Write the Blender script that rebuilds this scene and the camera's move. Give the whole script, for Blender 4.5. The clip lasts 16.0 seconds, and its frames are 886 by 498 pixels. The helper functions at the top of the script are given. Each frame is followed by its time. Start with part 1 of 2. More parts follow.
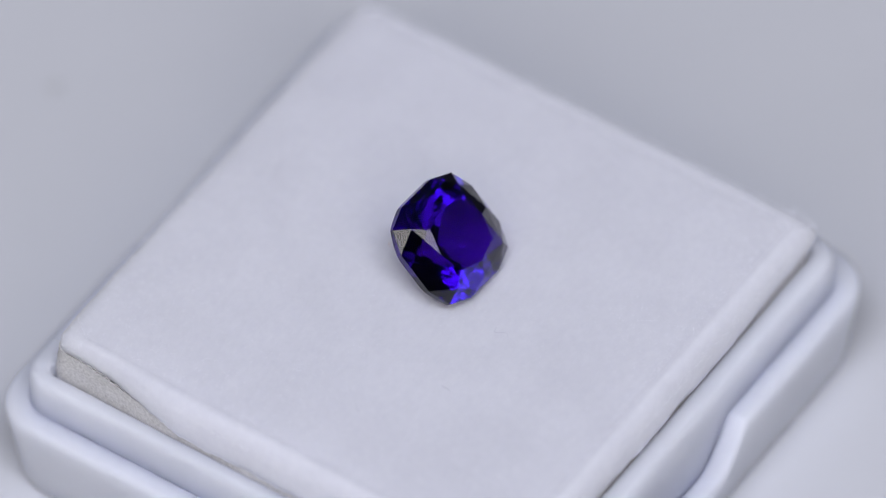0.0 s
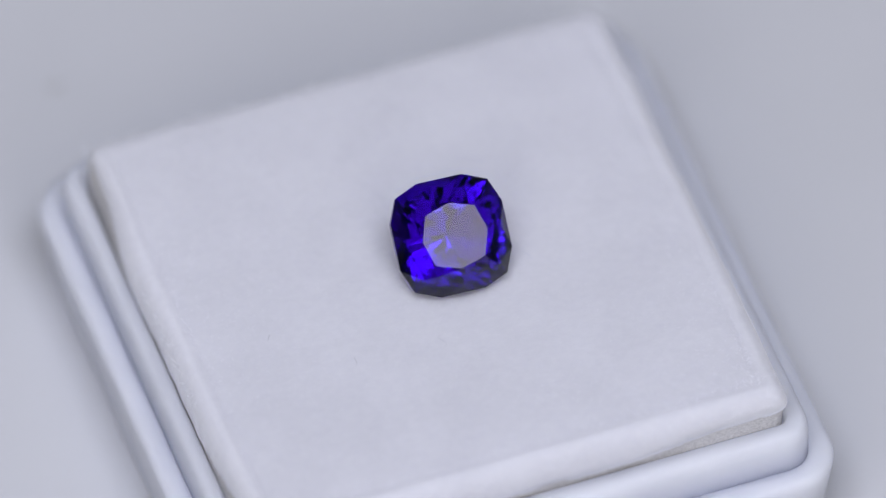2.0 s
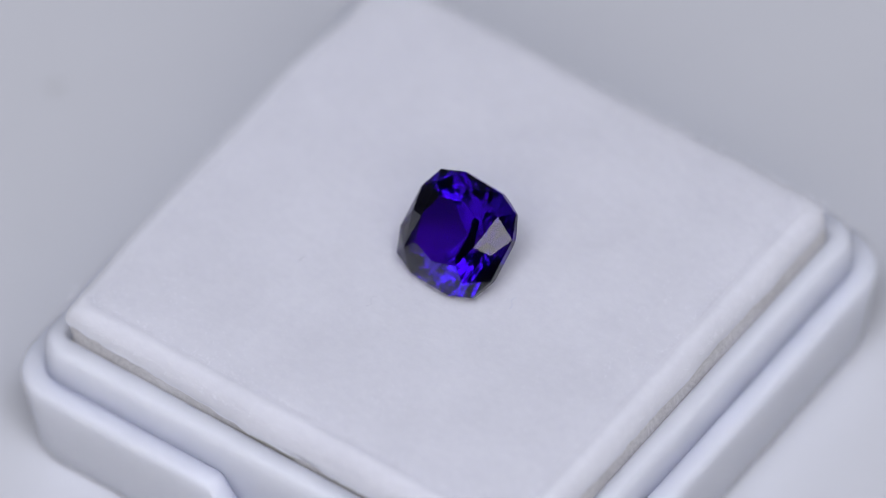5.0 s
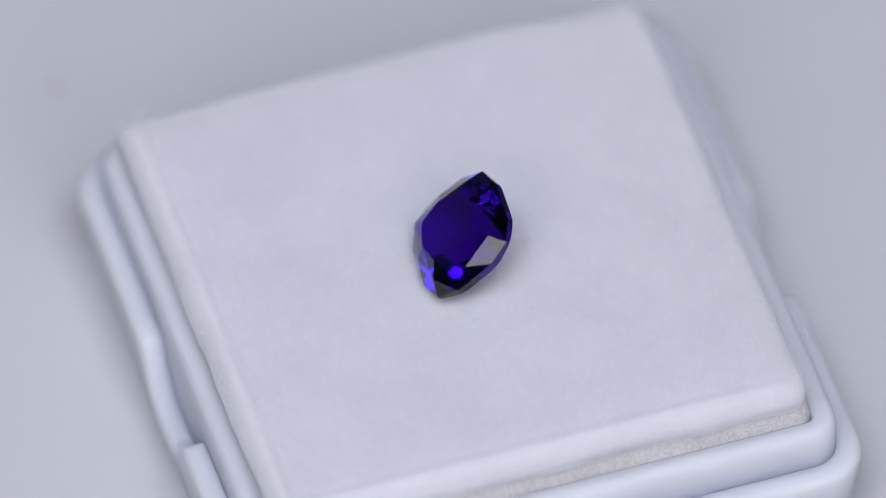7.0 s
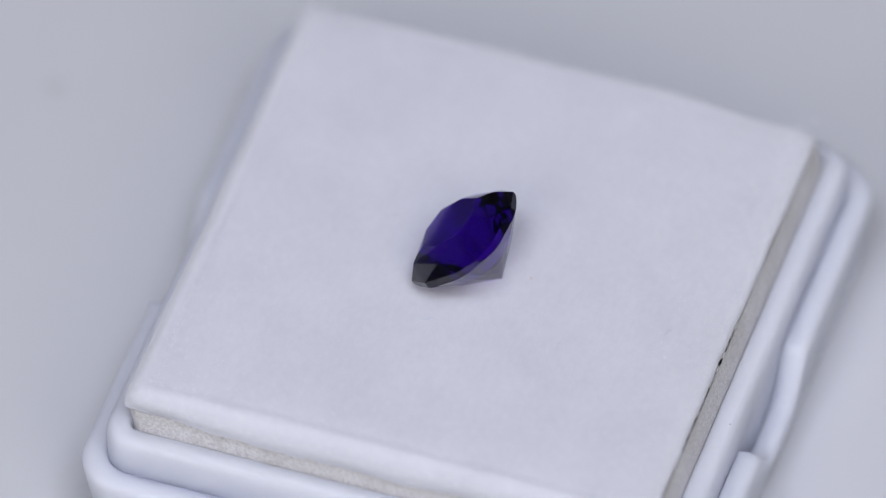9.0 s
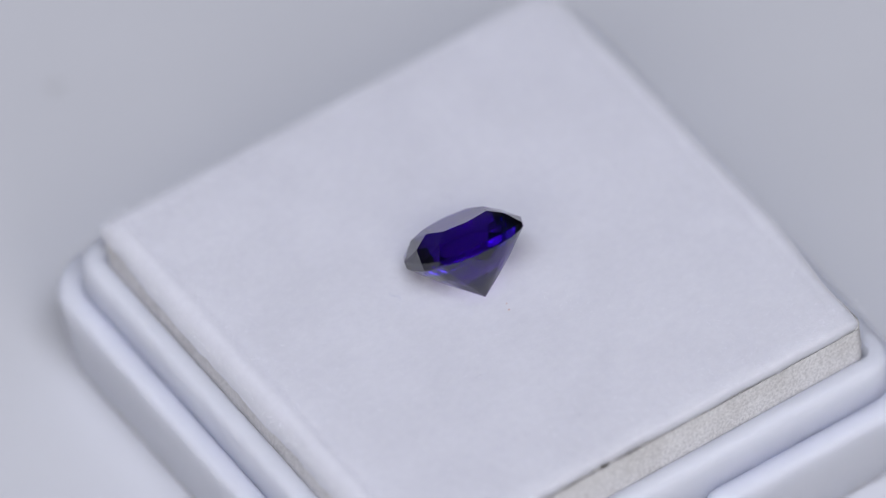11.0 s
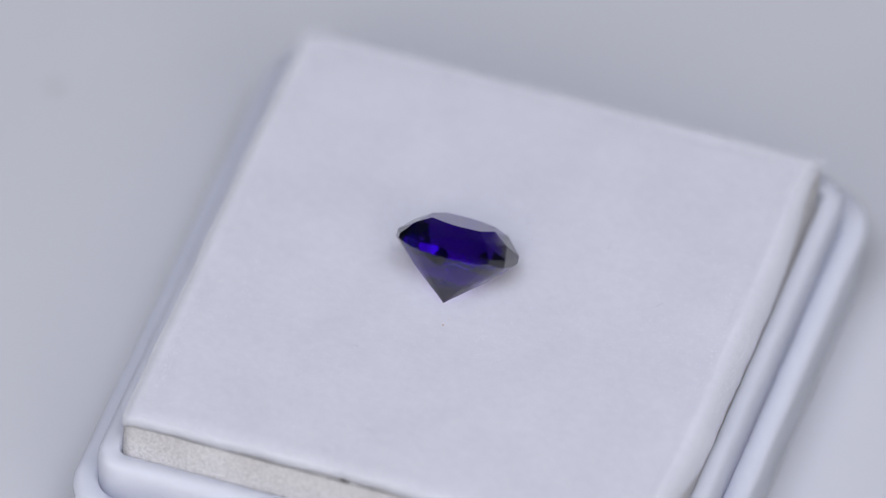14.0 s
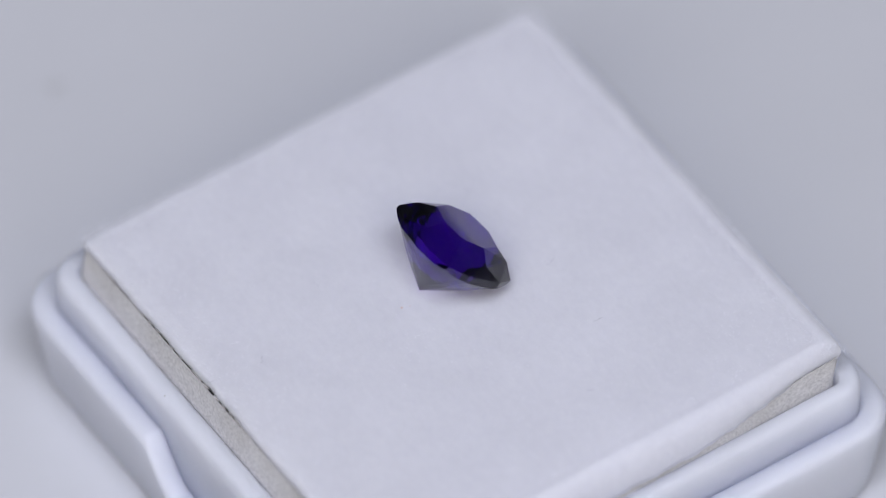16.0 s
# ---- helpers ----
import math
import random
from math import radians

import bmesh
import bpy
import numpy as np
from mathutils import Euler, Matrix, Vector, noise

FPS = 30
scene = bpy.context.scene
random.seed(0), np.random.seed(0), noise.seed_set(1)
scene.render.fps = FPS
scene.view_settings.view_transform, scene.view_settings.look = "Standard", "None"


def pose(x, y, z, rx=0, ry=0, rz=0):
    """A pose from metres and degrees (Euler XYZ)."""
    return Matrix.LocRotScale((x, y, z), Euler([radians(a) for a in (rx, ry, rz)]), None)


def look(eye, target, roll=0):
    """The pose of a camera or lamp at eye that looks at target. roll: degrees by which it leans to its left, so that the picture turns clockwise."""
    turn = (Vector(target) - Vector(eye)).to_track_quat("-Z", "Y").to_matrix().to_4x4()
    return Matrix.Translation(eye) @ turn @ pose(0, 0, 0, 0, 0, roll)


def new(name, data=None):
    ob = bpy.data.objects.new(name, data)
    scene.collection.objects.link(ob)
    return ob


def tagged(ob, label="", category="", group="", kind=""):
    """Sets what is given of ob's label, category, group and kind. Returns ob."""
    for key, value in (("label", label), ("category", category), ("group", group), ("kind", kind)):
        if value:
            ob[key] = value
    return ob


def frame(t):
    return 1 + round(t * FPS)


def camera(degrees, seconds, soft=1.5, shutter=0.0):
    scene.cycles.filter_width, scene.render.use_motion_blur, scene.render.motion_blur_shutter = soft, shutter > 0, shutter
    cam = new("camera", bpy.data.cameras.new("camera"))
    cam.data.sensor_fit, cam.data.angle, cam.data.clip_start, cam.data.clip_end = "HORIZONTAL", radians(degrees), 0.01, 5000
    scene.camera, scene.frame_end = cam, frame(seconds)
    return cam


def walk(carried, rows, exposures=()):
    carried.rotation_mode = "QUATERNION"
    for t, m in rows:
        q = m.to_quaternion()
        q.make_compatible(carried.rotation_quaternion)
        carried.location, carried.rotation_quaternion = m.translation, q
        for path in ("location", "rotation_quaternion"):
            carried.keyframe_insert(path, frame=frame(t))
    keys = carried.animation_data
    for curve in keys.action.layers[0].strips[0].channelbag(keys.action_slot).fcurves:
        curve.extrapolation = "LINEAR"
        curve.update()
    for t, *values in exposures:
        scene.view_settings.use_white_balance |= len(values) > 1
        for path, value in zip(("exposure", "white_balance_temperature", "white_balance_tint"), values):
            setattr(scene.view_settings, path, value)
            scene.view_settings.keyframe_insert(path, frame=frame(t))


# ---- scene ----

# ---------------------------------------------------------------- camera
cam = camera(3.489, 16.0, soft=0.8)
EYE = Vector((-0.00085, -0.58421, 0.68461))
AIM = EYE + 0.896 * Vector((0.0, 0.65014, -0.75982))
walk(cam, [(0.0, look(EYE, AIM, -1.085)), (16.0, look(EYE, AIM, -1.085))], [(0.0, 0.0), (16.0, 0.0)])
cam.data.dof.use_dof = True
cam.data.dof.focus_distance = 0.8965
cam.data.dof.aperture_fstop = 13.0


def turn_at(t):
    """Degrees by which the turntable has turned at t seconds."""
    u = (t - 8.0) / 8.0
    return -18.3008 * (t - 3.0) + 2.5582 * u ** 2 + 0.5830 * u ** 3 - 2.0138 * u ** 4


# ---------------------------------------------------------------- light
world = bpy.data.worlds.new("room_air")
world.use_nodes = True
world.node_tree.nodes["Background"].inputs["Color"].default_value = (0.55, 0.6, 0.7, 1)
world.node_tree.nodes["Background"].inputs["Strength"].default_value = 0.05
scene.world = world


def softbox(name, eye, target, sx, sy, power, color):
    lamp = bpy.data.lights.new(name, "AREA")
    lamp.shape, lamp.size, lamp.size_y = "RECTANGLE", sx, sy
    lamp.energy, lamp.color = power, color
    ob = new(name, lamp)
    ob.matrix_world = look(eye, target)
    return ob


softbox("softbox_lamp", (0.296, -0.681, 0.615), (0, 0, 0), 0.40, 0.48, 2.1, (1.0, 0.965, 0.965))
softbox("softbox_lamp", (-0.296, -0.681, 0.615), (0, 0, 0), 0.40, 0.48, 2.1, (1.0, 0.965, 0.965))
softbox("top_softbox_lamp", (0.0, -0.42, 0.98), (0, 0, 0), 0.72, 0.32, 9.3, (0.79, 0.825, 1.0))


# ---------------------------------------------------------------- materials
def material(name, color, rough=0.5, metal=0.0):
    m = bpy.data.materials.new(name)
    m.use_nodes = True
    b = m.node_tree.nodes["Principled BSDF"]
    b.inputs["Base Color"].default_value = (*color, 1)
    b.inputs["Roughness"].default_value = rough
    b.inputs["Metallic"].default_value = metal
    return m, m.node_tree.nodes, m.node_tree.links, b


def noise_tex(nodes, links, scale, detail=4.0, rough=0.6, stretch=(1, 1, 1)):
    co = nodes.new("ShaderNodeTexCoord")
    mp = nodes.new("ShaderNodeMapping")
    mp.inputs["Scale"].default_value = stretch
    tx = nodes.new("ShaderNodeTexNoise")
    tx.inputs["Scale"].default_value = scale
    tx.inputs["Detail"].default_value = detail
    tx.inputs["Roughness"].default_value = rough
    links.new(co.outputs["Object"], mp.inputs["Vector"])
    links.new(mp.outputs["Vector"], tx.inputs["Vector"])
    return tx


def tint(nodes, links, tx, lo, hi, c0, c1):
    ramp = nodes.new("ShaderNodeValToRGB")
    ramp.color_ramp.elements[0].position, ramp.color_ramp.elements[1].position = lo, hi
    ramp.color_ramp.elements[0].color, ramp.color_ramp.elements[1].color = (*c0, 1), (*c1, 1)
    links.new(tx.outputs["Fac"], ramp.inputs["Fac"])
    return ramp


def mixed(nodes, links, a, b, fac, how="MULTIPLY"):
    mx = nodes.new("ShaderNodeMix")
    mx.data_type, mx.blend_type = "RGBA", how
    mx.inputs["Factor"].default_value = fac
    links.new(a.outputs["Color"], mx.inputs["A"])
    links.new(b.outputs["Color"], mx.inputs["B"])
    return mx


def relief(nodes, links, b, tx, strength, dist, under=None):
    bp = nodes.new("ShaderNodeBump")
    bp.inputs["Strength"].default_value, bp.inputs["Distance"].default_value = strength, dist
    links.new(tx.outputs["Fac"], bp.inputs["Height"])
    if under:
        links.new(under.outputs["Normal"], bp.inputs["Normal"])
    links.new(bp.outputs["Normal"], b.inputs["Normal"])
    return bp


def plastic_material():
    m, n, l, b = material("white_plastic", (0.84, 0.84, 0.88), 0.6)
    tx = noise_tex(n, l, 260, 5)
    ramp = tint(n, l, tx, 0.3, 0.75, (0.775, 0.81, 0.965), (0.805, 0.84, 0.995))
    l.new(ramp.outputs["Color"], b.inputs["Base Color"])
    b.inputs["Subsurface Weight"].default_value = 0.85
    b.inputs["Subsurface Radius"].default_value = (1.0, 1.0, 1.0)
    b.inputs["Subsurface Scale"].default_value = 0.008
    b.inputs["Specular IOR Level"].default_value = 0.2
    relief(n, l, b, noise_tex(n, l, 2200, 3), 0.15, 0.00005)
    return m


def fabric_material():
    m, n, l, b = material("white_felt", (0.74, 0.74, 0.78), 0.95)
    a = tint(n, l, noise_tex(n, l, 220, 5), 0.3, 0.75, (0.645, 0.645, 0.682), (0.703, 0.703, 0.740))
    c = tint(n, l, noise_tex(n, l, 2000, 4, 0.7, (0.7, 1, 1)), 0.25, 0.7, (0.92, 0.92, 0.93), (1, 1, 1))
    mx = mixed(n, l, a, c, 0.8)
    l.new(mx.outputs["Result"], b.inputs["Base Color"])
    b.inputs["Specular IOR Level"].default_value = 0.1
    b.inputs["Sheen Weight"].default_value = 0.6
    b.inputs["Subsurface Weight"].default_value = 0.95
    b.inputs["Subsurface Radius"].default_value = (1.0, 1.0, 1.0)
    b.inputs["Subsurface Scale"].default_value = 0.0024
    b.inputs["Sheen Roughness"].default_value = 0.6
    r1 = relief(n, l, b, noise_tex(n, l, 520, 4), 0.4, 0.0003)
    relief(n, l, b, noise_tex(n, l, 3000, 3, 0.7, (0.7, 1, 1)), 0.22, 0.0001, r1)
    return m


def foam_material():
    m, n, l, b = material("grey_foam", (0.55, 0.53, 0.49), 0.8)
    a = tint(n, l, noise_tex(n, l, 5200, 3, 0.75), 0.28, 0.62, (0.52, 0.505, 0.48), (0.78, 0.765, 0.735))
    c = tint(n, l, noise_tex(n, l, 320, 3), 0.3, 0.75, (0.85, 0.84, 0.82), (1, 1, 1))
    mx = mixed(n, l, a, c, 1.0)
    l.new(mx.outputs["Result"], b.inputs["Base Color"])
    relief(n, l, b, noise_tex(n, l, 5200, 3, 0.75), 0.5, 0.0001)
    return m


def sapphire_material():
    m, n, l, b = material("blue_sapphire", (0.09, 0.013, 0.34), 0.0)
    b.inputs["Transmission Weight"].default_value = 1.0
    b.inputs["IOR"].default_value = 1.60
    return m


def body_material():
    """Colour inside the stone: each crossing of its body takes some light away."""
    m = bpy.data.materials.new("blue_sapphire_body")
    m.use_nodes = True
    n, l = m.node_tree.nodes, m.node_tree.links
    tb = n.new("ShaderNodeBsdfTransparent")
    tb.inputs["Color"].default_value = (0.65, 0.45, 0.83, 1)
    l.new(tb.outputs["BSDF"], n["Material Output"].inputs["Surface"])
    return m


def table_material():
    m, n, l, b = material("grey_table", (0.55, 0.56, 0.60), 0.6)
    a = tint(n, l, noise_tex(n, l, 35, 4), 0.3, 0.75, (0.562, 0.565, 0.573), (0.592, 0.595, 0.603))
    l.new(a.outputs["Color"], b.inputs["Base Color"])
    b.inputs["Specular IOR Level"].default_value = 0.25
    relief(n, l, b, noise_tex(n, l, 900, 3), 0.08, 0.0001)
    return m


def plain_material(name, color, rough=0.8, scale=6.0):
    m, n, l, b = material(name, color, rough)
    a = tint(n, l, noise_tex(n, l, scale, 5), 0.3, 0.75, tuple(v * 0.92 for v in color), tuple(v * 1.06 for v in color))
    l.new(a.outputs["Color"], b.inputs["Base Color"])
    return m


PLASTIC, FELT, FOAM, TABLE = plastic_material(), fabric_material(), foam_material(), table_material()
SAPPHIRE, SAPPHIRE_BODY = sapphire_material(), body_material()
WALL = plain_material("wall_paint", (0.36, 0.37, 0.40))
FUZZ = plain_material("white_fibre", (0.83, 0.83, 0.87), 0.9, 400)
LINT_DARK = plain_material("lint_dark", (0.40, 0.40, 0.44), 0.8, 900)
LINT_BLUE = plain_material("lint_blue", (0.52, 0.54, 0.68), 0.8, 900)
LINT_PALE = plain_material("lint_grey", (0.46, 0.46, 0.52), 0.8, 900)
CRUMB = plain_material("crumb_orange", (0.62, 0.42, 0.33), 0.8, 900)
RING_MARK = plain_material("ring_mark", (0.40, 0.40, 0.38), 0.6, 900)

# ---------------------------------------------------------------- helpers for meshes
MM = 0.001


def mesh_of(name, bm, mat, smooth=True):
    bmesh.ops.recalc_face_normals(bm, faces=bm.faces)
    me = bpy.data.meshes.new(name)
    bm.to_mesh(me)
    bm.free()
    me.materials.append(mat)
    for f in me.polygons:
        f.use_smooth = smooth
    return me


def part(name, bm, mat, parent, label="", smooth=True):
    ob = new(name, mesh_of(name, bm, mat, smooth))
    ob.parent = parent
    return tagged(ob, label)


def thing(name, bm, mat, label, category, smooth=True, kind="", group=""):
    ob = new(name, mesh_of(name, bm, mat, smooth))
    return tagged(ob, label, category, group, kind)


def slab(bm, x0, x1, y0, y1, z0, z1):
    r = bmesh.ops.create_cube(bm, size=1.0)
    for v in r["verts"]:
        v.co = Vector((x0 if v.co.x < 0 else x1, y0 if v.co.y < 0 else y1, z0 if v.co.z < 0 else z1))


def rounded_ring(hx, hy, r, ns=90, nc=12):
    """Points of a rounded rectangle, counter-clockwise from the front left, with the way round (0 to 4) of each."""
    pts = []
    for k in range(4):
        a = k * math.pi / 2
        long, off = (hx, hy) if k % 2 == 0 else (hy, hx)
        for i in range(ns):
            s = -1 + 2 * i / (ns - 1)
            p = Vector((s * (long - r), -off))
            w = k + 0.02 + 0.96 * i / (ns - 1)
            pts.append((*(Matrix.Rotation(a, 2) @ p), w))
        for i in range(1, nc):
            b = -math.pi / 2 + (math.pi / 2) * i / nc
            p = Vector((long - r + r * math.cos(b), -(off - r) + r * math.sin(b)))
            w = k + 0.98 + 0.04 * i / nc
            pts.append((*(Matrix.Rotation(a, 2) @ p), w % 4))
    return pts


def loft(bm, rings, close_first=False, close_last=False):
    rows = [[bm.verts.new(Vector(p) * MM) for p in ring] for ring in rings]
    n = len(rows[0])
    for a, b in zip(rows, rows[1:]):
        for i in range(n):
            j = (i + 1) % n
            bm.faces.new((a[i], a[j], b[j], b[i]))
    if close_first:
        bm.faces.new(rows[0])
    if close_last:
        bm.faces.new(rows[-1])
    return rows


def between(keys, w):
    for (a, va), (b, vb) in zip(keys, keys[1:]):
        if a <= w <= b:
            u = (w - a) / (b - a) if b > a else 0
            u = u * u * (3 - 2 * u)
            return va + (vb - va) * u
    return keys[-1][1]


# ---------------------------------------------------------------- the setting
BASE_Z = -13.0


def setting():
    bm = bmesh.new()
    slab(bm, -0.12, 0.12, -0.16, 0.058, -0.033, BASE_Z * MM)
    bmesh.ops.bevel(bm, geom=[e for e in bm.edges], offset=0.004, segments=2, affect="EDGES")
    thing("tabletop", bm, TABLE, "plain pale grey matt tabletop under the gem box", "table", False, "structure")
    bm = bmesh.new()
    slab(bm, -0.07, 0.07, -0.11, 0.03, -0.7, -0.033)
    thing("pedestal", bm, WALL, "plain grey painted pedestal under the small tabletop", "pedestal", False, "structure")
    room = ((-1.9, -1.8, -2.0, 2.0, -0.8, 2.1, "wall_west"), (1.8, 1.9, -2.0, 2.0, -0.8, 2.1, "wall_east"),
            (-1.8, 1.8, 1.9, 2.0, -0.8, 2.1, "wall_north"), (-1.8, 1.8, -2.0, -1.9, -0.8, 2.1, "wall_south"),
            (-1.8, 1.8, -1.9, 1.9, -0.8, -0.7, "floor"), (-1.8, 1.8, -1.9, 1.9, 2.0, 2.1, "ceiling"))
    for x0, x1, y0, y1, z0, z1, name in room:
        bm = bmesh.new()
        slab(bm, x0, x1, y0, y1, z0, z1)
        thing(name, bm, WALL, "plain grey painted %s of the studio" % name.split("_")[0], name.split("_")[0], False, "structure")


setting()

# ---------------------------------------------------------------- gem box
MID = Vector((-1.30, 0.97, 0.0))
HALF = 20.14


def notch(x, y):
    """How far the outer rim dips at the two finger notches."""
    if abs(y) < 16.5:
        return 0.0
    u = abs(x - 0.45)
    if u >= 4.45:
        return 0.0
    t = min(1.0, (4.45 - u) / 3.0)
    return 3.0 * (1 - (1 - t) ** 1.7)


def gem_box():
    box = tagged(new("gem_box"), "open white plastic square gem box without its lid", "box")
    box.location = (MID.x * MM, MID.y * MM, BASE_Z * MM)
    profile = ((3.0, -13.0, 3.0, 0), (1.5, -13.0, 3.0, 0), (0.95, -12.85, 3.1, 0), (0.72, -12.45, 3.2, 0), (0.45, -10.0, 3.2, 0),
               (0.10, -6.75, 3.2, 1), (0.10, -6.45, 3.2, 1), (0.17, -6.2, 3.15, 1), (0.34, -6.06, 3.0, 1), (0.6, -6.0, 2.8, 1), (1.3, -6.0, 2.2, 1),
               (1.52, -6.05, 2.0, 1), (1.62, -6.3, 1.9, 1), (1.62, -10.5, 1.9, 0), (3.0, -11.0, 1.5, 0))
    bm = bmesh.new()
    rings = []
    for inset, z, r, dips in profile:
        ring = []
        for x, y, w in rounded_ring(HALF - inset, HALF - inset, r):
            dip = notch(x, y) if dips else 0.0
            ring.append((x, y, z - dip - BASE_Z))
        rings.append(ring)
    loft(bm, rings, True, True)
    part("tray", bm, PLASTIC, box, "white plastic outer tray with two finger notches")
    # the inner wall of the lip stands a little off centre and is thinner to the left
    lip = ((1.60, -10.9, 2.0, 0), (1.60, -4.1, 2.0, 0), (1.66, -3.7, 2.0, 0), (1.80, -3.42, 1.9, 0), (2.02, -3.3, 1.7, 0), (2.85, -3.3, 1.2, 1),
           (3.06, -3.38, 0.7, 1), (3.14, -3.55, 0.45, 1), (3.2, -10.9, 0.4, 1))
    bm = bmesh.new()
    rings = [[(x - 0.10 * k, y + 0.04 * k, z - BASE_Z) for x, y, w in rounded_ring(HALF - i + 0.24 * k, HALF - i + 0.05 * k, r)] for i, z, r, k in lip]
    loft(bm, rings + [rings[0]])
    bmesh.ops.remove_doubles(bm, verts=bm.verts, dist=1e-6)
    part("inner_lip", bm, PLASTIC, box, "raised white plastic lip inside the tray")
    return box


# ---------------------------------------------------------------- foam pad
PX0, PX1, PY0, PY1 = -18.72, 15.92, -16.42, 17.58
DROP = ((0.0, 1.35), (0.12, 1.75), (0.45, 2.6), (0.6, 2.75), (0.97, 1.7), (1.03, 1.45), (1.3, 1.9), (1.6, 1.95), (1.98, 1.9), (2.03, 1.25), (2.97, 1.25), (3.02, 1.25),
        (3.36, 2.9), (3.45, 3.1), (3.6, 3.1), (3.97, 1.4), (4.0, 1.35))
BEVEL = ((0.0, 1.0), (1.975, 1.0), (2.03, 0.18), (2.97, 0.18), (3.025, 1.0), (4.0, 1.0))


def slack(w):
    """How far the pad draws back from the lip at both ends of its left side."""
    u, v = max(0.0, 1 - abs(w - 3.05) / 0.22), max(0.0, 1 - abs((w - 3.96 + 2) % 4 - 2) / 0.24)
    return 0.48 * u * u * (3 - 2 * u) + 0.35 * v * v * (3 - 2 * v)


def hollow(x, y):
    """Depth of the dent that the gemstone presses into the felt."""
    r2 = ((x + 0.12) / 2.3) ** 2 + ((y - 0.35) / 3.1) ** 2
    return 0.20 * min(1.0, 2.2 * max(0.0, 1 - r2))


def pad():
    cx, cy, hx, hy = (PX0 + PX1) / 2, (PY0 + PY1) / 2, (PX1 - PX0) / 2, (PY1 - PY0) / 2
    ob = tagged(new("foam_pad"), "square foam pad with a white felt top inside the box", "pad")
    ob.location = (cx * MM, cy * MM, -11.0 * MM)
    # felt cover
    bm = bmesh.new()
    rings = []

    def ring(inset, r, z, skirt=0.0):
        pts = []
        for x, y, w in rounded_ring(hx - inset, hy - inset, r, 150, 14):
            k = between(BEVEL, w)
            n = noise.noise(Vector((x * 0.22, y * 0.22, 3.1)))
            n2 = noise.noise(Vector((x * 0.9, y * 0.9, 9.7)))
            n3 = noise.noise(Vector((x * 3.1, y * 3.1, 1.7)))
            fall = between(DROP, w) + 0.18 * n + 0.12 * n2 + 0.05 * n3
            nx, ny = x / hx, y / hy
            top = -0.05 - 0.12 * (nx ** 6 + ny ** 6) + 0.05 * n + 0.015 * n2 - hollow(x + cx, y + cy)
            if skirt:
                zz = -fall * skirt + z * (1 - skirt) * k
            else:
                zz = top + z * k
            edge = 0.10 * n + 0.06 * n2 + 0.03 * n3 if inset < 1.0 else 0.0
            d = Vector((x, y)).normalized() * edge
            back = slack(w) * max(0.0, 1 - inset / 2.5)
            pts.append((x + d.x + back, y + d.y, zz + 11.0))
        return pts

    flat = [(16.7 - 0.3 * i, 0.2 + 0.01 * i, 0.0) for i in range(15)] + [(12.0 - 0.8 * i, 0.4 + 0.02 * i, 0.0) for i in range(13)]
    for inset, r, z in flat + [(1.95, 0.7, -0.008), (1.7, 0.7, -0.035), (1.48, 0.7, -0.06), (1.3, 0.7, -0.04), (1.14, 0.7, 0.01), (0.96, 0.7, 0.028),
                               (0.78, 0.7, 0.0), (0.58, 0.7, -0.11), (0.38, 0.7, -0.3), (0.2, 0.7, -0.56), (0.07, 0.7, -0.88)]:
        rings.append(ring(inset, r, z))
    rings.append(ring(0.02, 0.8, -1.3, 0.35))
    rings.append(ring(0.0, 0.8, -1.5, 0.75))
    rings.append(ring(0.0, 0.8, -1.5, 1.0))
    rings.append(ring(0.14, 0.7, -1.5, 1.02))
    rings.append(ring(0.5, 0.6, -1.5, 0.98))
    loft(bm, rings, True, True)
    part("felt_cover", bm, FELT, ob, "soft white felt cover with frayed edges")
    # loose fibres standing off the felt
    rng = random.Random(5)
    verts, faces = [], []
    for k in range(12000):
        side = rng.random() < 0.65
        if side:
            w = rng.choice((0, 1, 1, 3, 3, 2, 0))
            t, d = rng.uniform(-1, 1), rng.uniform(0.0, 1.9)
            x, y = [(t * hx, -hy + d), (hx - d, t * hy), (t * hx, hy - d), (-hx + d, t * hy)][w]
            deep = max(0.0, 1.45 - d)
            z = -0.17 - (0.0 if w == 2 else 0.53 * deep ** 1.3)
            if w == 3 and abs(y) > 0.3 * hy:
                continue
        else:
            x, y, z = rng.uniform(-hx + 1.5, hx - 1.5), rng.uniform(-hy + 1.5, hy - 1.5), -0.07
        if not side and hollow(x + cx, y + cy) > 0:
            continue
        a, h, ln = rng.uniform(0, 6.283), rng.uniform(0.01, 0.14 if side else 0.05), rng.uniform(0.15, 0.5)
        if side and d < 0.8:
            a = (w - 1) * math.pi / 2 + rng.uniform(-1.1, 1.1)
            h = rng.uniform(0.02, 0.22)
        wd = rng.uniform(0.005, 0.012)
        p = Vector((x, y, z + 11.0 - 0.02))
        d1 = Vector((math.cos(a) * ln * 0.5, math.sin(a) * ln * 0.5, h))
        d2 = Vector((math.cos(a + 0.7) * ln, math.sin(a + 0.7) * ln, h * rng.uniform(0.2, 1.4)))
        o = Vector((-math.sin(a), math.cos(a), 0)) * wd
        b0 = len(verts)
        for q in (p - o, p + o, p + d1 + o * 0.8, p + d1 - o * 0.8, p + d2):
            verts.append(tuple(q * MM))
        faces += [(b0, b0 + 1, b0 + 2, b0 + 3), (b0 + 3, b0 + 2, b0 + 4)]
    me = bpy.data.meshes.new("felt_fuzz")
    me.from_pydata(verts, [], faces)
    me.materials.append(FUZZ)
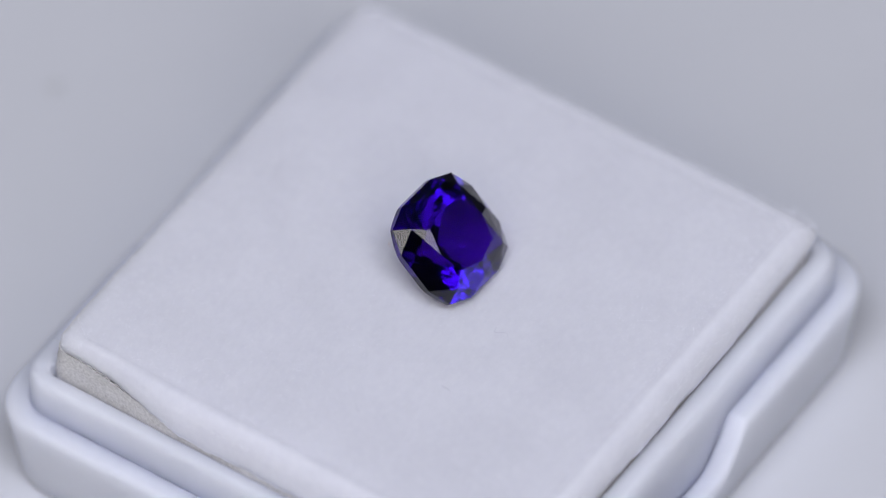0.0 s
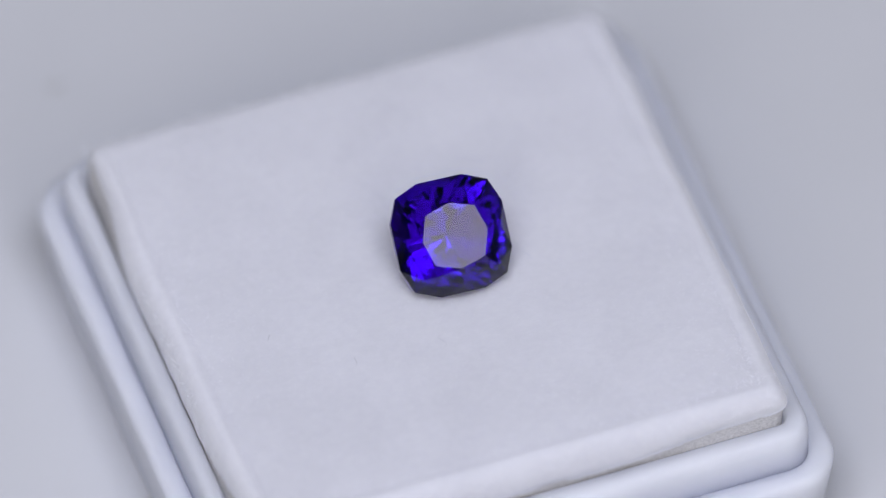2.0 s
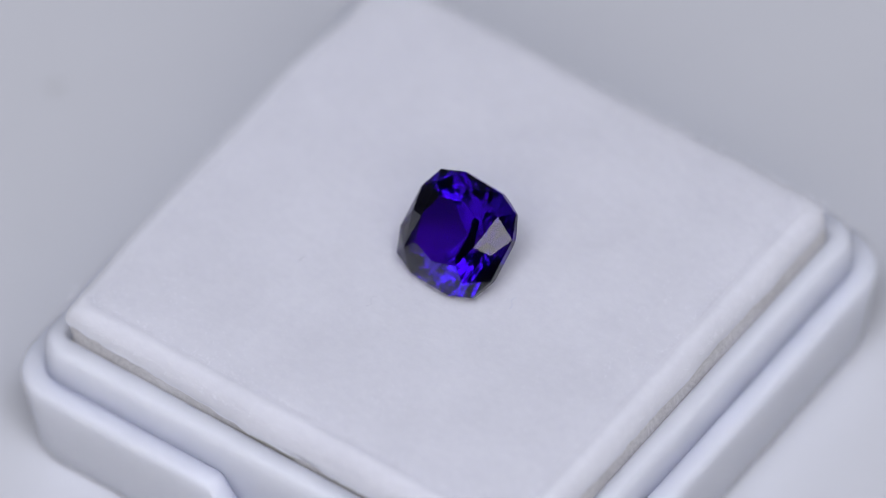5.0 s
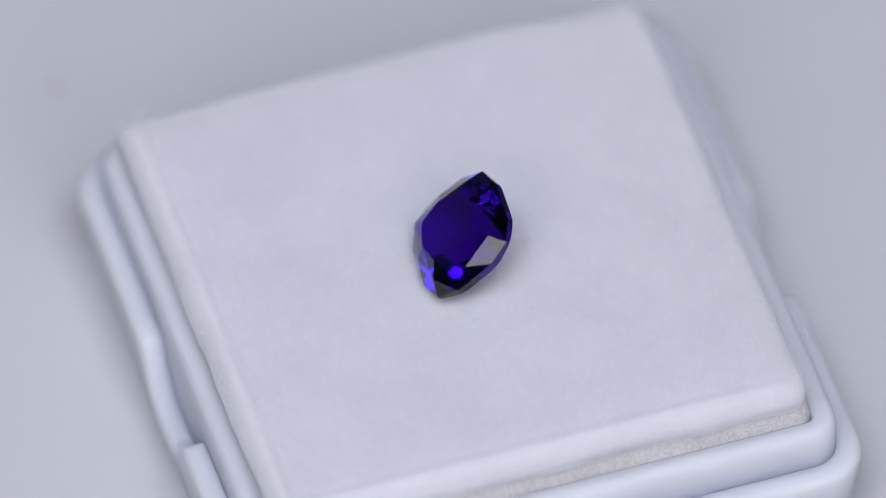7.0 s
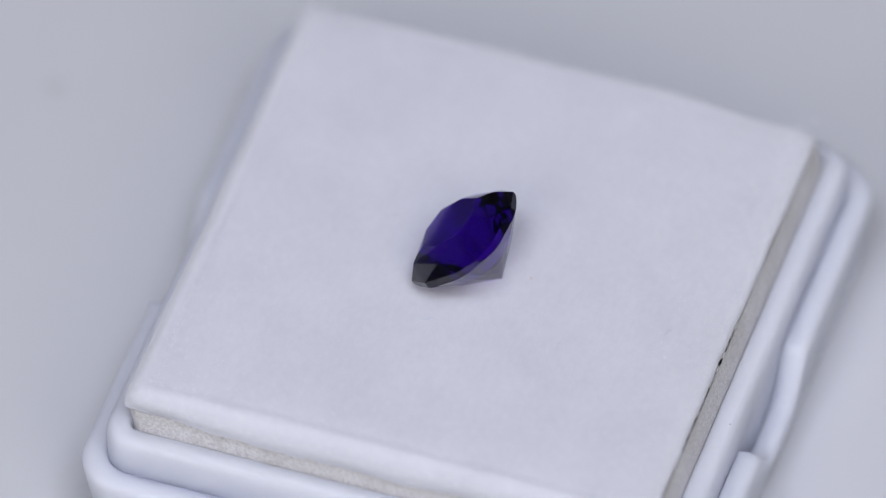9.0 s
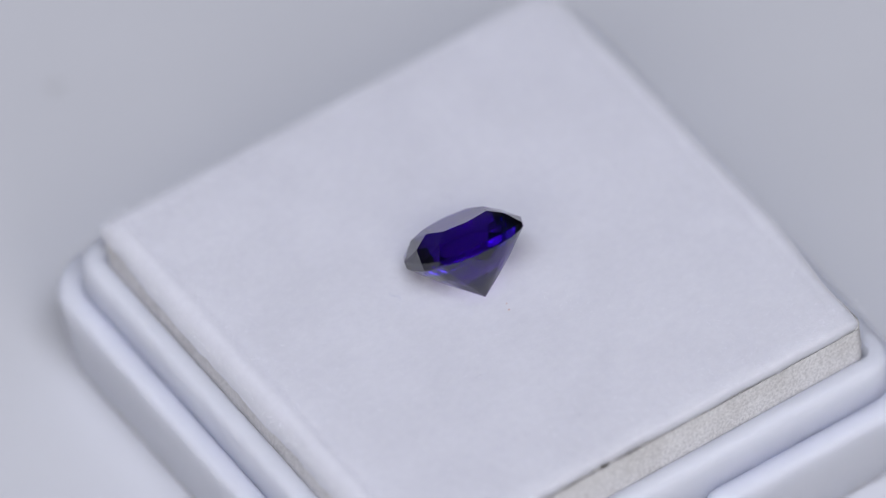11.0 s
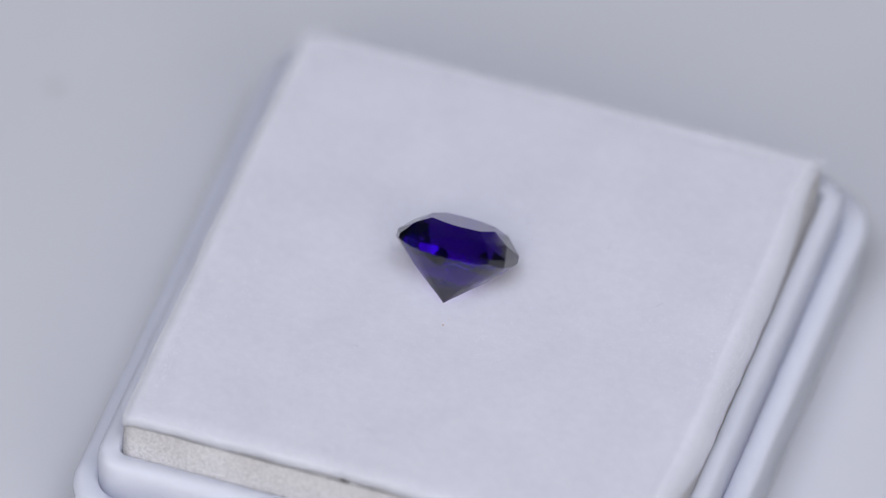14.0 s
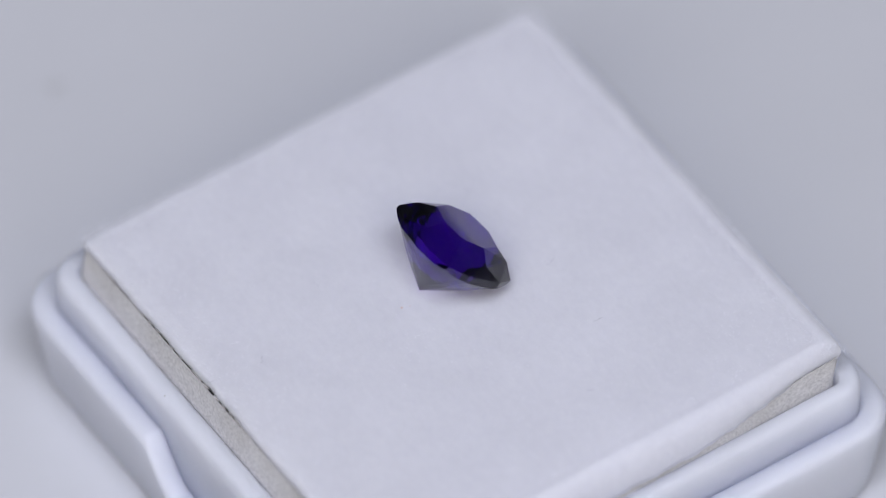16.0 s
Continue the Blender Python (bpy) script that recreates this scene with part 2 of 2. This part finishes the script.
    fuzz = new("felt_fuzz", me)
    fuzz.parent = ob
    tagged(fuzz, "fine loose white felt fibres", kind="stuff")
    # foam block: it fills the lip below and draws in under the cover
    bm = bmesh.new()
    rings = []
    zs = [-11.0, -6.0] + [-4.2 + 0.16 * i for i in range(26)]
    for z in zs:
        pts = []
        for x, y, w in rounded_ring(1.0, 1.0, 0.05, 220, 6):
            up = min(1.0, max(0.0, (z + 3.4) / max(0.35, 3.45 - between(DROP, w))))
            bare = 1 - (between(BEVEL, w) - 0.18) / 0.82
            ix, iy = hx - 0.12 + 0.15 * bare, hy - 0.12 + 0.15 * bare
            fx = (MID.x - 0.10 - cx + x * 17.17) * (1 - up) + x * ix * up
            fy = (MID.y + 0.04 - cy + y * 16.97) * (1 - up) + y * iy * up
            g = 0.035 * noise.noise(Vector((fx * 3.4, fy * 3.4, z * 3.4))) + 0.025 * noise.noise(Vector((fx * 7.5, fy * 7.5, z * 7.5)))
            d = Vector((fx, fy)).normalized() * (g * min(1.0, up * 4))
            top = -between(DROP, w) + 0.12
            pts.append((fx + d.x + 0.5 * slack(w), fy + d.y, min(z, top) + 11.0))
        rings.append(pts)
    core = [(x * (hx - 2.6), y * (hy - 2.6), 11.0 - 2.6) for x, y, w in rounded_ring(1.0, 1.0, 0.05, 220, 6)]
    rings.append(core)
    loft(bm, rings, True, True)
    part("foam_block", bm, FOAM, ob, "coarse grey beige foam block")
    return ob


# ---------------------------------------------------------------- gemstone
GEM_POSE = pose(-0.12 * MM, 2.90 * MM, -0.06 * MM, 0, 0, -92.6) @ pose(0, 0, 0, 0, 41.8, 0) @ pose(0, 0, 0, 0, 0, -0.8)


TIER_COUNTS = ((24, 0.0, 0.5), (24, 0.5, 0.6), (48, 0.5, 0.6))
TIER_ENDS = (0.42, 0.70, 0.86)
TIER_TILTS = (-2.7, -0.3, 2.6)
GIRDLE_SLOPE = 51.0


def gemstone():
    a, b, c = 3.59, 1.44, 2.96
    hp, g, hc, ta, tc = 3.38, 0.53, 1.31, 2.08, 2.245
    z0, z1, z2 = hp, hp + g, hp + g + hc

    def around(k, x, y):
        q = Matrix.Rotation(k * math.pi / 2, 2) @ Vector((x, y))
        return q.x, q.y

    mx, mz, qx, qz = 2.35, hp + 1.38, 3.05, hp + 1.19
    rim, crown = [], []
    for k in range(4):
        for x, y in ((a, -b), (a, b), (c, c)):
            rim.append(around(k, x, y))
        crown.append(Vector((*around(k, ta, 0), z2)))
        crown.append(Vector((*around(k, tc * math.sqrt(0.5), tc * math.sqrt(0.5)), z2)))
        crown.append(Vector((*around(k, mx, mx), mz)))
        crown.append(Vector((*around(k, qx, 0), qz)))

    def reach(phi):
        """Distance from the axis to the girdle in the direction phi."""
        best = 9.0
        for (x0, y0), (x1, y1) in zip(rim, rim[1:] + rim[:1]):
            nx, ny = y1 - y0, x0 - x1
            along = nx * math.cos(phi) + ny * math.sin(phi)
            if along > 1e-6:
                best = min(best, (nx * x0 + ny * y0) / along)
        return best

    gem = tagged(new("gemstone"), "faceted deep violet blue cushion cut gemstone tilted on white felt", "gemstone")
    # rough: crown and girdle as they stand, a straight prism below
    stone = bmesh.new()
    for p in [Vector((x, y, -2.0)) for x, y in rim] + [Vector((x, y, z1)) for x, y in rim] + crown:
        stone.verts.new(p)
    bmesh.ops.convex_hull(stone, input=stone.verts)
    bmesh.ops.dissolve_limit(stone, angle_limit=0.002, verts=stone.verts, edges=stone.edges)

    def cut(point, phi, slope):
        """Grind one flat facet into the pavilion."""
        n = Vector((math.sin(slope) * math.cos(phi), math.sin(slope) * math.sin(phi), -math.cos(slope)))
        got = bmesh.ops.bisect_plane(stone, geom=stone.verts[:] + stone.edges[:] + stone.faces[:], dist=1e-5,
                                     plane_co=point, plane_no=n, clear_outer=True)
        edges = [e for e in got["geom_cut"] if isinstance(e, bmesh.types.BMEdge)]
        if len(edges) > 2:
            bmesh.ops.contextual_create(stone, geom=edges)

    rng = random.Random(11)

    def profile(phi):
        """Radius, height and slope at which each tier of pavilion facets starts, in the direction phi."""
        R = 0.45 * reach(phi) + 0.55 * 3.72
        base = math.atan(hp / R)
        rows, r, z = [], 0.0, 0.0
        for u, add in zip(TIER_ENDS, TIER_TILTS):
            slope = base + math.radians(add)
            rows.append((r, z, slope))
            z += (u * R - r) * math.tan(slope)
            r = u * R
        return rows

    for i, (x0, y0) in enumerate(rim):
        x1, y1 = rim[(i + 1) % len(rim)]
        phi = math.atan2(-(x1 - x0), y1 - y0)
        cut(Vector((x0, y0, z0)), phi, math.radians(GIRDLE_SLOPE + (0.0 if i % 3 == 0 else -2.5)))
    for tier, (count, shift, uneven) in enumerate(TIER_COUNTS):
        for i in range(count):
            phi = (i + shift + rng.uniform(-0.08, 0.08)) * 2 * math.pi / count
            r, z, slope = profile(phi)[tier]
            slope += math.radians(rng.uniform(-uneven, uneven))
            cut(Vector((r * math.cos(phi), r * math.sin(phi), z)), phi, slope)
    bmesh.ops.recalc_face_normals(stone, faces=stone.faces)
    groups = {"table": [], "crown": [], "girdle": [], "pavilion": []}
    for f in stone.faces:
        zs = [v.co.z for v in f.verts]
        if min(zs) > z2 - 1e-3:
            key = "table"
        elif min(zs) > z1 - 1e-3:
            key = "crown"
        elif abs(f.normal.z) < 0.02:
            key = "girdle"
        else:
            key = "pavilion"
        groups[key].append([v.co.copy() for v in f.verts])
    stone.free()
    heart = Vector((0, 0, hp))
    groups["body"] = [[heart + (v - heart) * 0.985 for v in poly] for polys in list(groups.values()) for poly in polys]
    for key, polys in groups.items():
        index, verts, faces = {}, [], []
        for poly in polys:
            ids = []
            for v in poly:
                t = tuple(round(q, 5) for q in v)
                if t not in index:
                    index[t] = len(verts)
                    verts.append(tuple(q * MM for q in t))
                ids.append(index[t])
            faces.append(ids)
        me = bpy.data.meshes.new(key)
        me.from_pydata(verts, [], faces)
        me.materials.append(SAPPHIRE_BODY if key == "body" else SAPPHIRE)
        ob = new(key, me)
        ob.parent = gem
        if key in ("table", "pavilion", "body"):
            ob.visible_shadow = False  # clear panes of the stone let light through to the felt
    gem.matrix_world = GEM_POSE
    return gem


# ---------------------------------------------------------------- lint and specks
def strand(points, radius, sides=5):
    bm = bmesh.new()
    rows = []
    for i, p in enumerate(points):
        p = Vector(p)
        q = Vector(points[min(i + 1, len(points) - 1)]) - Vector(points[max(i - 1, 0)])
        side = q.normalized().cross(Vector((0, 0, 1))).normalized()
        up = side.cross(q.normalized())
        r = radius * (0.55 + 0.45 * math.sin(math.pi * (i + 0.5) / len(points)))
        rows.append([bm.verts.new((p + side * math.cos(2 * math.pi * k / sides) * r + up * math.sin(2 * math.pi * k / sides) * r) * MM) for k in range(sides)])
    for s, t in zip(rows, rows[1:]):
        for k in range(sides):
            bm.faces.new((s[k], s[(k + 1) % sides], t[(k + 1) % sides], t[k]))
    bm.faces.new(rows[0])
    bm.faces.new(rows[-1])
    return bm


def lint(x, y, z, length, bend, turn, mat, label, radius=0.011):
    n = 9
    pts = []
    for i in range(n):
        s = i / (n - 1) - 0.5
        pts.append((s * length, bend * (math.sin(3.4 * s + 0.4) + 0.5 * math.sin(9 * s)), 0.03 + 0.06 * (0.25 - s * s)))
    ob = thing("lint_hair", strand(pts, radius), mat, label, "lint", group="lint on the felt")
    ob.matrix_world = pose(x * MM, y * MM, z * MM, 0, 0, turn)
    return ob


def crumb(x, y, z, size, mat, label):
    bm = bmesh.new()
    bmesh.ops.create_icosphere(bm, subdivisions=2, radius=size * MM)
    for v in bm.verts:
        v.co *= 1 + 0.35 * noise.noise(v.co / (size * MM) * 1.3 + Vector((x, y, 0)))
        v.co.z *= 0.6
    ob = thing("dust_speck", bm, mat, label, "dust", group="specks on the box")
    ob.matrix_world = pose(x * MM, y * MM, (z + size * 0.4) * MM, 0, 0, x * 40)
    return ob



def sensor_dust_mark():
    """A small ring added on the table to stand for dust on the camera sensor."""
    bm = bmesh.new()
    for r0, r1, h in ((0.30, 0.44, 0.012), (0.0, 0.10, 0.03)):
        n = 40
        lo = [bm.verts.new(Vector((r1 * math.cos(2 * math.pi * i / n), r1 * math.sin(2 * math.pi * i / n), 0.0)) * MM) for i in range(n)]
        mi = [bm.verts.new(Vector(((r0 + r1) / 2 * math.cos(2 * math.pi * i / n), (r0 + r1) / 2 * math.sin(2 * math.pi * i / n), h)) * MM) for i in range(n)]
        for i in range(n):
            bm.faces.new((lo[i], lo[(i + 1) % n], mi[(i + 1) % n], mi[i]))
        if r0 > 0:
            hi = [bm.verts.new(Vector((r0 * math.cos(2 * math.pi * i / n), r0 * math.sin(2 * math.pi * i / n), 0.0)) * MM) for i in range(n)]
            for i in range(n):
                bm.faces.new((mi[i], mi[(i + 1) % n], hi[(i + 1) % n], hi[i]))
        else:
            bm.faces.new(mi)
    ob = thing("sensor_dust_ring", bm, RING_MARK, "small ring added on the grey tabletop in place of sensor dust", "stain")
    ob.matrix_world = pose(-25.36 * MM, 26.87 * MM, (BASE_Z + 0.004) * MM)
    return ob


BOX, PAD, GEM = gem_box(), pad(), gemstone()
SMALL = [
    lint(-8.35, -4.85, -0.08, 0.75, 0.05, 75, LINT_DARK, "short fine dark hair lying on white felt"),
    lint(-12.78, -1.27, -0.10, 0.55, 0.10, 30, LINT_DARK, "tiny dark fibre lying on white felt"),
    lint(0.79, 14.0, -0.12, 0.55, 0.16, 110, LINT_DARK, "tiny curled dark fibre near the felt edge"),
    lint(4.45, -0.35, -0.06, 1.0, 0.14, 95, LINT_BLUE, "thin pale blue fibre beside the gemstone"),
    lint(-2.75, -5.2, -0.06, 1.0, 0.30, 60, LINT_PALE, "thin curled grey fibre on white felt", 0.009),
    lint(1.23, 17.35, -0.35, 0.6, 0.2, 20, LINT_DARK, "dark curled fibre on the felt edge", 0.009),
    lint(3.93, 7.93, -0.08, 0.5, 0.14, 140, LINT_PALE, "tiny pale grey fibre on white felt", 0.009),
    crumb(-14.52, -4.92, -0.16, 0.05, LINT_DARK, "tiny dark dust speck on white felt"),
    crumb(-0.70, 4.60, -0.05, 0.06, CRUMB, "tiny orange crumb on felt behind the gemstone"),
    crumb(4.02, 19.11, -3.31, 0.05, LINT_DARK, "tiny black speck on the white plastic lip"),
    crumb(-19.82, -2.57, -6.01, 0.05, LINT_DARK, "tiny black speck on the white outer rim"),
    crumb(-0.87, 4.1, -0.05, 0.035, CRUMB, "tiny pale brown crumb on white felt"),
]
sensor_dust_mark()


def motions():
    times = [0.5 * i for i in range(33)]
    for ob in (BOX, PAD, GEM, *SMALL):
        rest = ob.matrix_basis.copy()
        walk(ob, [(t, pose(0, 0, 0, 0, 0, turn_at(t)) @ rest) for t in times])


motions()
